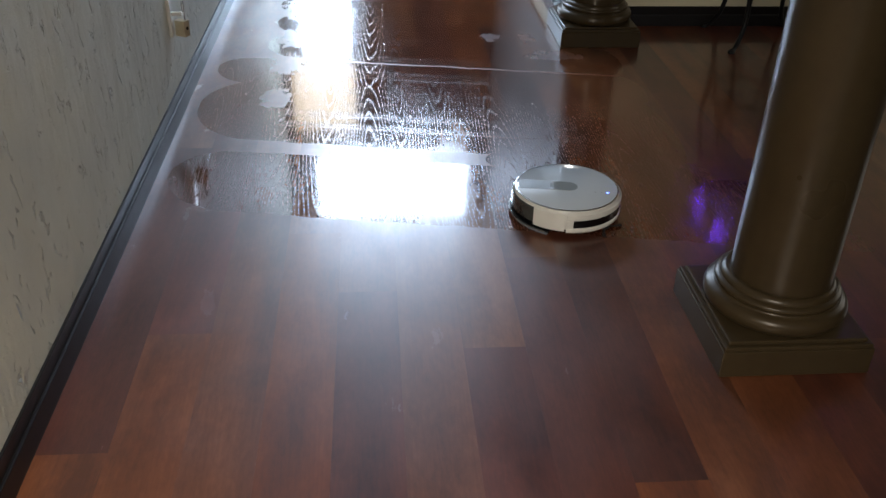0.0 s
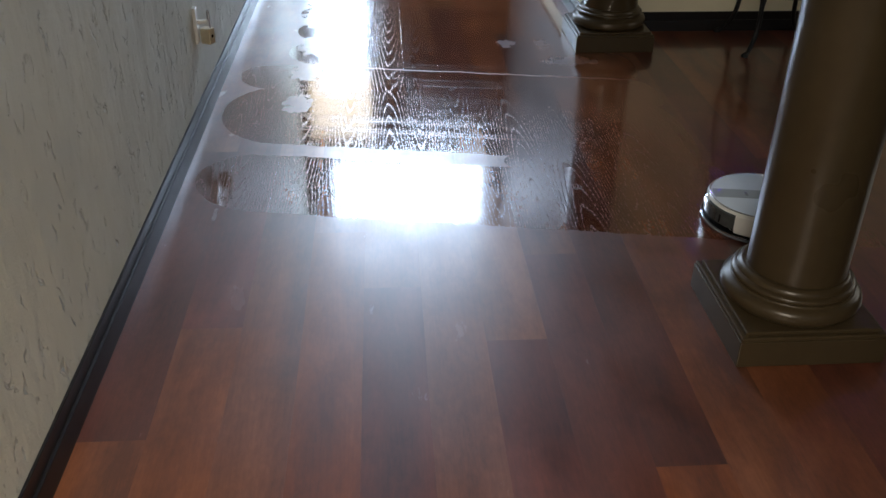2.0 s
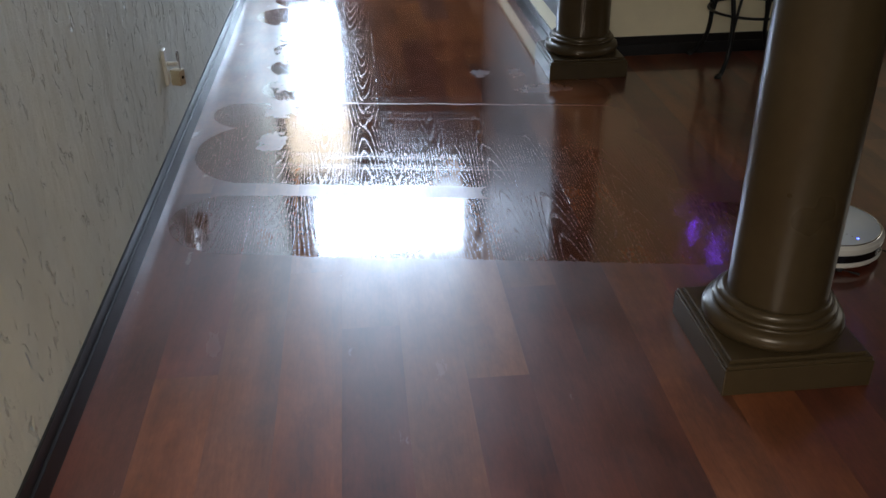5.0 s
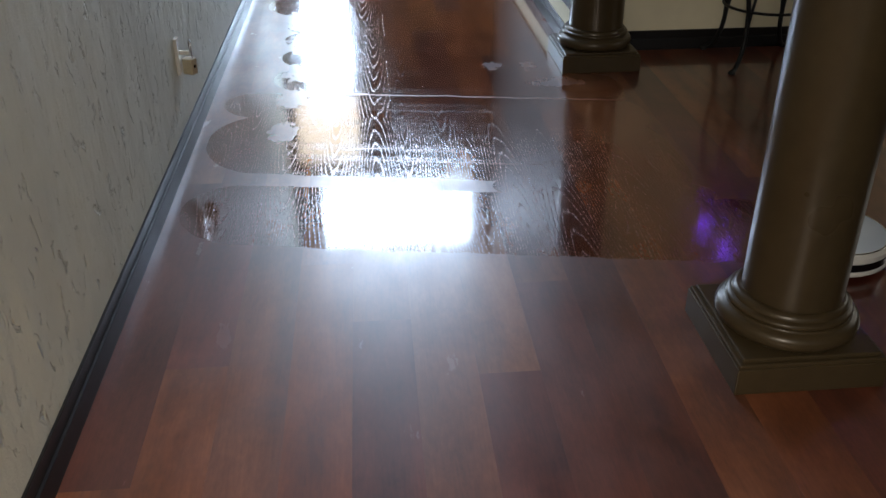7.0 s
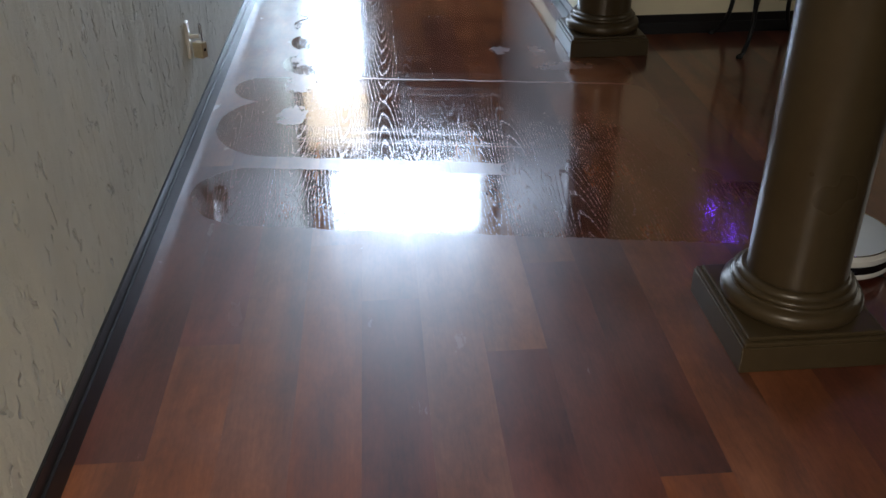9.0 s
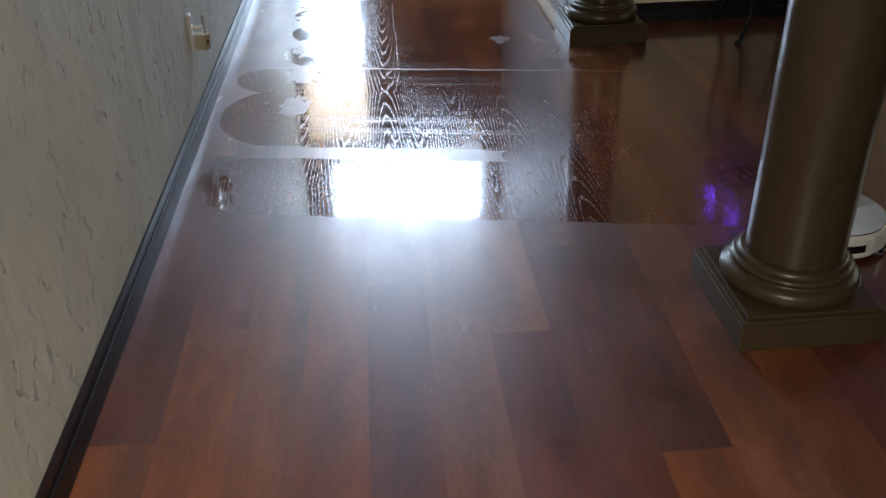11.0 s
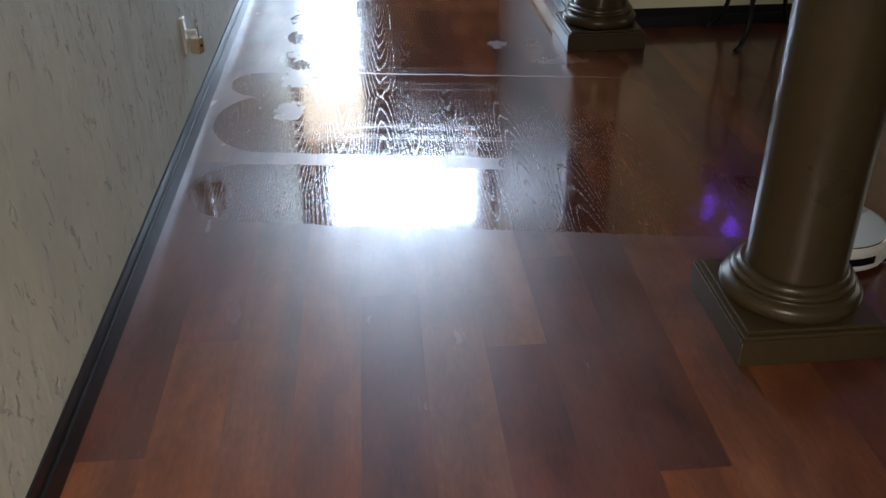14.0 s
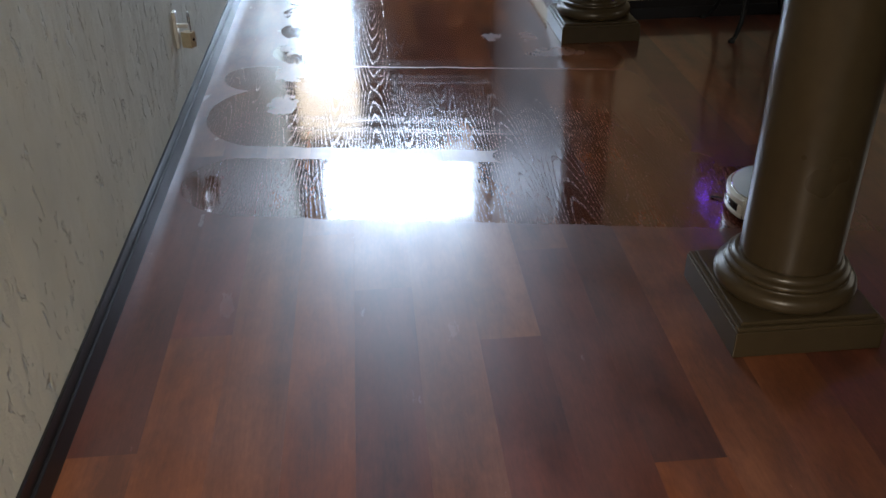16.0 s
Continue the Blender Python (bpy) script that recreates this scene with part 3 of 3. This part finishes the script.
# ---- robot mop ----
R = 0.163
FLAT = 0.97


def arc_shell(r_in, r_out, z0, z1, a0, a1, steps, soft=0.004):
    bm = bmesh.new()
    r_in, r_out, z0, z1 = r_in * R / 0.165, r_out * R / 0.165, z0 * FLAT, z1 * FLAT
    prof = [(r_in, z0), (r_out - soft, z0), (r_out, z0 + soft), (r_out, z1 - soft), (r_out - soft, z1), (r_in, z1)]
    return lathe(bm, prof, steps, a0, a1, True)


def sized(profile):
    return [(r * R / 0.165, z * FLAT) for r, z in profile]


def robot_mop():
    rob = empty("robot_mop", pose(0, 0, 0), "white round robot mop with a pale glass lid and grey inlay", "robot cleaner")
    under = [(0.0, 0.013), (0.150, 0.013), (0.156, 0.018), (0.156, 0.024), (0.0, 0.024)]
    part("underside", lathe(bmesh.new(), sized(under), 72), BLACK, rob, "black plastic underside", smooth=40)
    body = [(0.0, 0.0245), (0.158, 0.0245), (0.1605, 0.028), (0.1605, 0.070), (0.1600, 0.078), (0.1570, 0.0835), (0.1530, 0.0850), (0.0, 0.0850)]
    part("body", lathe(bmesh.new(), sized(body), 96), SHELL, rob, smooth=40)
    # bumper round the front half, with the dark sensor window set through it
    bump_ob = part("bumper", arc_shell(0.1615, 0.165, 0.016, 0.032, -91, 91, 64), SHELL, rob, smooth=40)
    part("bumper_upper", arc_shell(0.1615, 0.165, 0.056, 0.0795, -91, 91, 64), SHELL, bump_ob, smooth=40)
    part("bumper_end", arc_shell(0.1615, 0.1647, 0.0315, 0.0565, -91, -84, 4, 0.001), SHELL, bump_ob)
    part("bumper_end", arc_shell(0.1615, 0.1647, 0.0315, 0.0565, 84, 91, 4, 0.001), SHELL, bump_ob)
    part("sensor_window", arc_shell(0.1610, 0.1632, 0.0322, 0.0558, -84, 84, 64, 0.001), BLACK, bump_ob, "black gloss sensor window")
    # side skirts from the bumper to the tank
    for a0, a1 in ((93, 127), (-127, -93)):
        part("side_panel", arc_shell(0.1612, 0.1640, 0.020, 0.0790, a0, a1, 16, 0.002), SHELL, rob, smooth=40)
    tank = part("water_tank", arc_shell(0.1500, 0.1642, 0.026, 0.0770, 128, 232, 40, 0.004), TANK, rob, "smoky clear water tank", smooth=40)
    for a in (146, 163, 180, 197, 214):
        part("tank_rib", arc_shell(0.1640, 0.1652, 0.034, 0.060, a - 1.0, a + 1.0, 2, 0.0004), BLACK, tank)
    part("tank_latch", arc_shell(0.1640, 0.1665, 0.052, 0.064, 172, 188, 8, 0.001), CHROME, tank)
    mop = part("mop_plate", arc_shell(0.0600, 0.1700, 0.010, 0.0165, 108, 252, 56, 0.003), BLACK, rob, "black mop plate", smooth=40)
    part("mop_trim", arc_shell(0.1695, 0.1715, 0.0120, 0.0150, 112, 248, 56, 0.0006), CHROME, mop, "bright trim line", smooth=40)
    part("mop_pad", arc_shell(0.0600, 0.1680, 0.001, 0.0102, 110, 250, 56, 0.003), PAD, mop, "grey microfibre pad", smooth=40)
    # lid
    ring = [(0.1500, 0.0845), (0.1540, 0.0845), (0.1552, 0.0862), (0.1530, 0.0876), (0.1506, 0.0870)]
    part("lid_rim", lathe(bmesh.new(), sized(ring), 96, close=True), CHROME, rob, "thin satin rim", smooth=50)
    lid = part("lid", lathe(bmesh.new(), sized([(0.0, 0.0845), (0.1495, 0.0845), (0.1500, 0.0858), (0.1485, 0.0866), (0.0, 0.0869)]), 96), LID, rob, smooth=30)
    bm = bmesh.new()
    w = 0.028
    outline = [(-math.sqrt(0.146 ** 2 - (w * s) ** 2), w * s) for s in (1.0, 0.6, 0.2, -0.2, -0.6, -1.0)]
    outline += [(0.004 + w * math.sin(radians(a)), -w * math.cos(radians(a))) for a in range(0, 181, 10)]
    face = bm.faces.new([bm.verts.new((x, y, 0.0868)) for x, y in outline])
    ext = bmesh.ops.extrude_face_region(bm, geom=[face])
    bmesh.ops.translate(bm, verts=[v for v in ext["geom"] if isinstance(v, bmesh.types.BMVert)], vec=(0, 0, 0.0007))
    bm.transform(Matrix.Diagonal((R / 0.165, R / 0.165, FLAT, 1)))
    part("inlay", bm, STRIPE, lid, "grey rounded inlay")
    part("mark", box(bmesh.new(), -0.050, -0.042, -0.012, 0.012, 0.0873 * FLAT, 0.0878 * FLAT), PRINT, lid)
    for x, y, s, mat in ((0.118, -0.029, 0.0030, BLUE_LED), (0.100, -0.029, 0.0016, PRINT), (0.083, -0.028, 0.0016, PRINT)):
        dot = lathe(bmesh.new(), [(0.0, 0.0867 * FLAT), (s, 0.0867 * FLAT), (s, 0.0873 * FLAT), (0.0, 0.0875 * FLAT)], 16)
        dot.transform(pose(x, y, 0))
        part("button_light", dot, mat, lid)
    for sy in (-1, 1):
        wheel = lathe(bmesh.new(), [(0.0, -0.010), (0.026, -0.010), (0.030, -0.007), (0.030, 0.007), (0.026, 0.010), (0.0, 0.010)], 28)
        wheel.transform(pose(0, sy * 0.105, 0.0302, 90, 0, 0))
        part("wheel", wheel, RUBBER, rob, smooth=40)
    caster = lathe(bmesh.new(), [(0.0, -0.008), (0.010, -0.008), (0.0125, -0.005), (0.0125, 0.005), (0.010, 0.008), (0.0, 0.008)], 20)
    caster.transform(pose(0.125, 0, 0.0127, 90, 0, 0))
    part("caster", caster, RUBBER, rob, smooth=40)
    for sy in (-1, 1):
        hub = part("side_brush", lathe(bmesh.new(), [(0.0, 0.004), (0.012, 0.005), (0.012, 0.013), (0.0, 0.013)], 16), RUBBER, rob)
        hub.matrix_basis = pose(0.115, sy * 0.095, 0)
        for k in range(3):
            a = radians(120 * k + 20)
            tuft = bmesh.new()
            for j in range(5):
                b = a + 0.05 * (j - 2)
                tube(tuft, [(0.010 * math.cos(a), 0.010 * math.sin(a), 0.008), (0.04 * math.cos(b), 0.04 * math.sin(b), 0.006), (0.056 * math.cos(b + 0.1), 0.056 * math.sin(b + 0.1), 0.003)], 0.0011, 5)
            part("bristles", tuft, RUBBER, hub)
    return rob


robot = robot_mop()

# ---- floor boards ----
bm = bmesh.new()
box(bm, LEFT - 0.14, RIGHT + 0.14, REAR - 0.14, END_Y + 0.14, -0.10, -0.0125)
floor = structure("floor", bm, TIMBER, "glossy dark cherry laminate floor, partly wet from mopping")
BOARD_W, BOARD_L = 0.150, 1.445
BOARD_MESHES = {}


def board_mesh(width, length, tone):
    key = (round(width, 3), round(length, 3), tone)
    if key not in BOARD_MESHES:
        bm = bmesh.new()
        g, c = 0.00003, 0.00011
        lo = [(g, g), (width - g, g), (width - g, length - g), (g, length - g)]
        hi = [(g + c, g + c), (width - g - c, g + c), (width - g - c, length - g - c), (g + c, length - g - c)]
        bot = [bm.verts.new((x, y, -0.0124)) for x, y in lo]
        mid = [bm.verts.new((x, y, -0.00003)) for x, y in lo]
        top = [bm.verts.new((x, y, 0.0)) for x, y in hi]
        for a, b in ((bot, mid), (mid, top)):
            for i in range(4):
                bm.faces.new((a[i], a[(i + 1) % 4], b[(i + 1) % 4], b[i]))
        bm.faces.new(top)
        me = bpy.data.meshes.new("board")
        bm.to_mesh(me)
        bm.free()
        me.materials.append(WOODS[tone])
        BOARD_MESHES[key] = me
    return BOARD_MESHES[key]


# Rows of boards by the x of their left edge: where one butt joint lies, and known tones by board from there (0 begins at the joint).
ROWS_KNOWN = {
    -1: (1.590, {0: "dark", -1: "light", 1: "brown", 2: "brown"}),
    0: (1.985, {0: "dark", -1: "light", 1: "brown", 2: "brown"}),
    1: (1.300, {0: "brown", -1: "light", 1: "brown"}),
    2: (2.450, {0: "brown", -1: "light", 1: "brown"}),
    3: (2.148, {0: "brown", -1: "dark", 1: "brown", 2: "brown"}),
    4: (1.200, {0: "brown", 1: "brown", 2: "brown"}),
    5: (1.900, {0: "light", -1: "dark", 1: "dark", 2: "light"}),
    6: (2.300, {0: "brown", -1: "dark", 1: "brown"}),
    7: (1.455, {0: "dark", -1: "light", 1: "dark", 2: "light"}),
    8: (0.700, {0: "brown", 1: "brown", 2: "brown"}),
    9: (1.800, {0: "brown", -1: "brown", 1: "light"}),
    10: (2.500, {0: "brown", -1: "dark", 1: "brown"}),
}
rng = random.Random(11)
X0 = -0.650
for row in range(-2, 27):
    xa, xb = X0 + BOARD_W * row, X0 + BOARD_W * (row + 1)
    xa, xb = max(xa, LEFT), min(xb, RIGHT)
    if xb - xa < 0.01:
        continue
    joint, tones = ROWS_KNOWN.get(row, (rng.uniform(0, BOARD_L), {}))
    k = math.floor((REAR - joint) / BOARD_L)
    y = joint + k * BOARD_L
    while y < END_Y:
        ya, yb = max(y, REAR), min(y + BOARD_L, END_Y)
        # past row 10 the room's dimness is put into the choice of darker boards
        tone = tones.get(k) or rng.choice(("dark", "dark", "brown") if row > 10 else ("dark", "brown", "brown", "light"))
        if yb - ya > 0.02:
            ob = new("board", board_mesh(xb - xa, yb - ya, tone))
            ob.location = (xa, ya, 0)
            ob.parent = floor
        y += BOARD_L
        k += 1


def motions():
    rows = [
        (0.0, 0.469, 2.560, -9), (0.5, 0.600, 2.541, -9), (1.0, 0.742, 2.517, -9), (1.3, 0.815, 2.503, -9), (1.6, 0.893, 2.490, -9),
        (1.9, 0.965, 2.478, -9), (2.2, 1.040, 2.465, -9), (2.5, 1.120, 2.450, -9), (2.7, 1.182, 2.449, -9), (2.9, 1.240, 2.443, -9),
        (3.1, 1.300, 2.443, -12), (3.3, 1.340, 2.440, -15), (3.5, 1.312, 2.441, -15), (3.7, 1.276, 2.440, -17), (3.9, 1.258, 2.441, -26), (4.1, 1.253, 2.437, -37), (5.2, 1.225, 2.420, -60),
        (6.3, 1.200, 2.395, -80), (7.0, 1.182, 2.375, -82), (7.8, 1.152, 2.312, -81), (8.5, 1.126, 2.266, -81), (9.4, 1.120, 2.266, -115),
        (10.2, 1.117, 2.266, -150), (10.8, 1.117, 2.274, -168), (11.2, 1.117, 2.274, -145), (11.6, 1.117, 2.274, -122), (12.5, 1.117, 2.275, -118),
        (13.6, 1.117, 2.275, -124), (13.9, 1.117, 2.275, -142), (14.2, 1.117, 2.275, -165), (14.5, 1.117, 2.275, -188), (14.9, 1.117, 2.275, -209),
        (15.2, 1.118, 2.300, -224), (15.5, 1.115, 2.350, -236), (15.8, 1.085, 2.408, -244), (16.0, 1.071, 2.439, -247),
    ]
    walk(robot, [(t, pose(x, y, 0, 0, 0, a)) for t, x, y, a in rows])


motions()
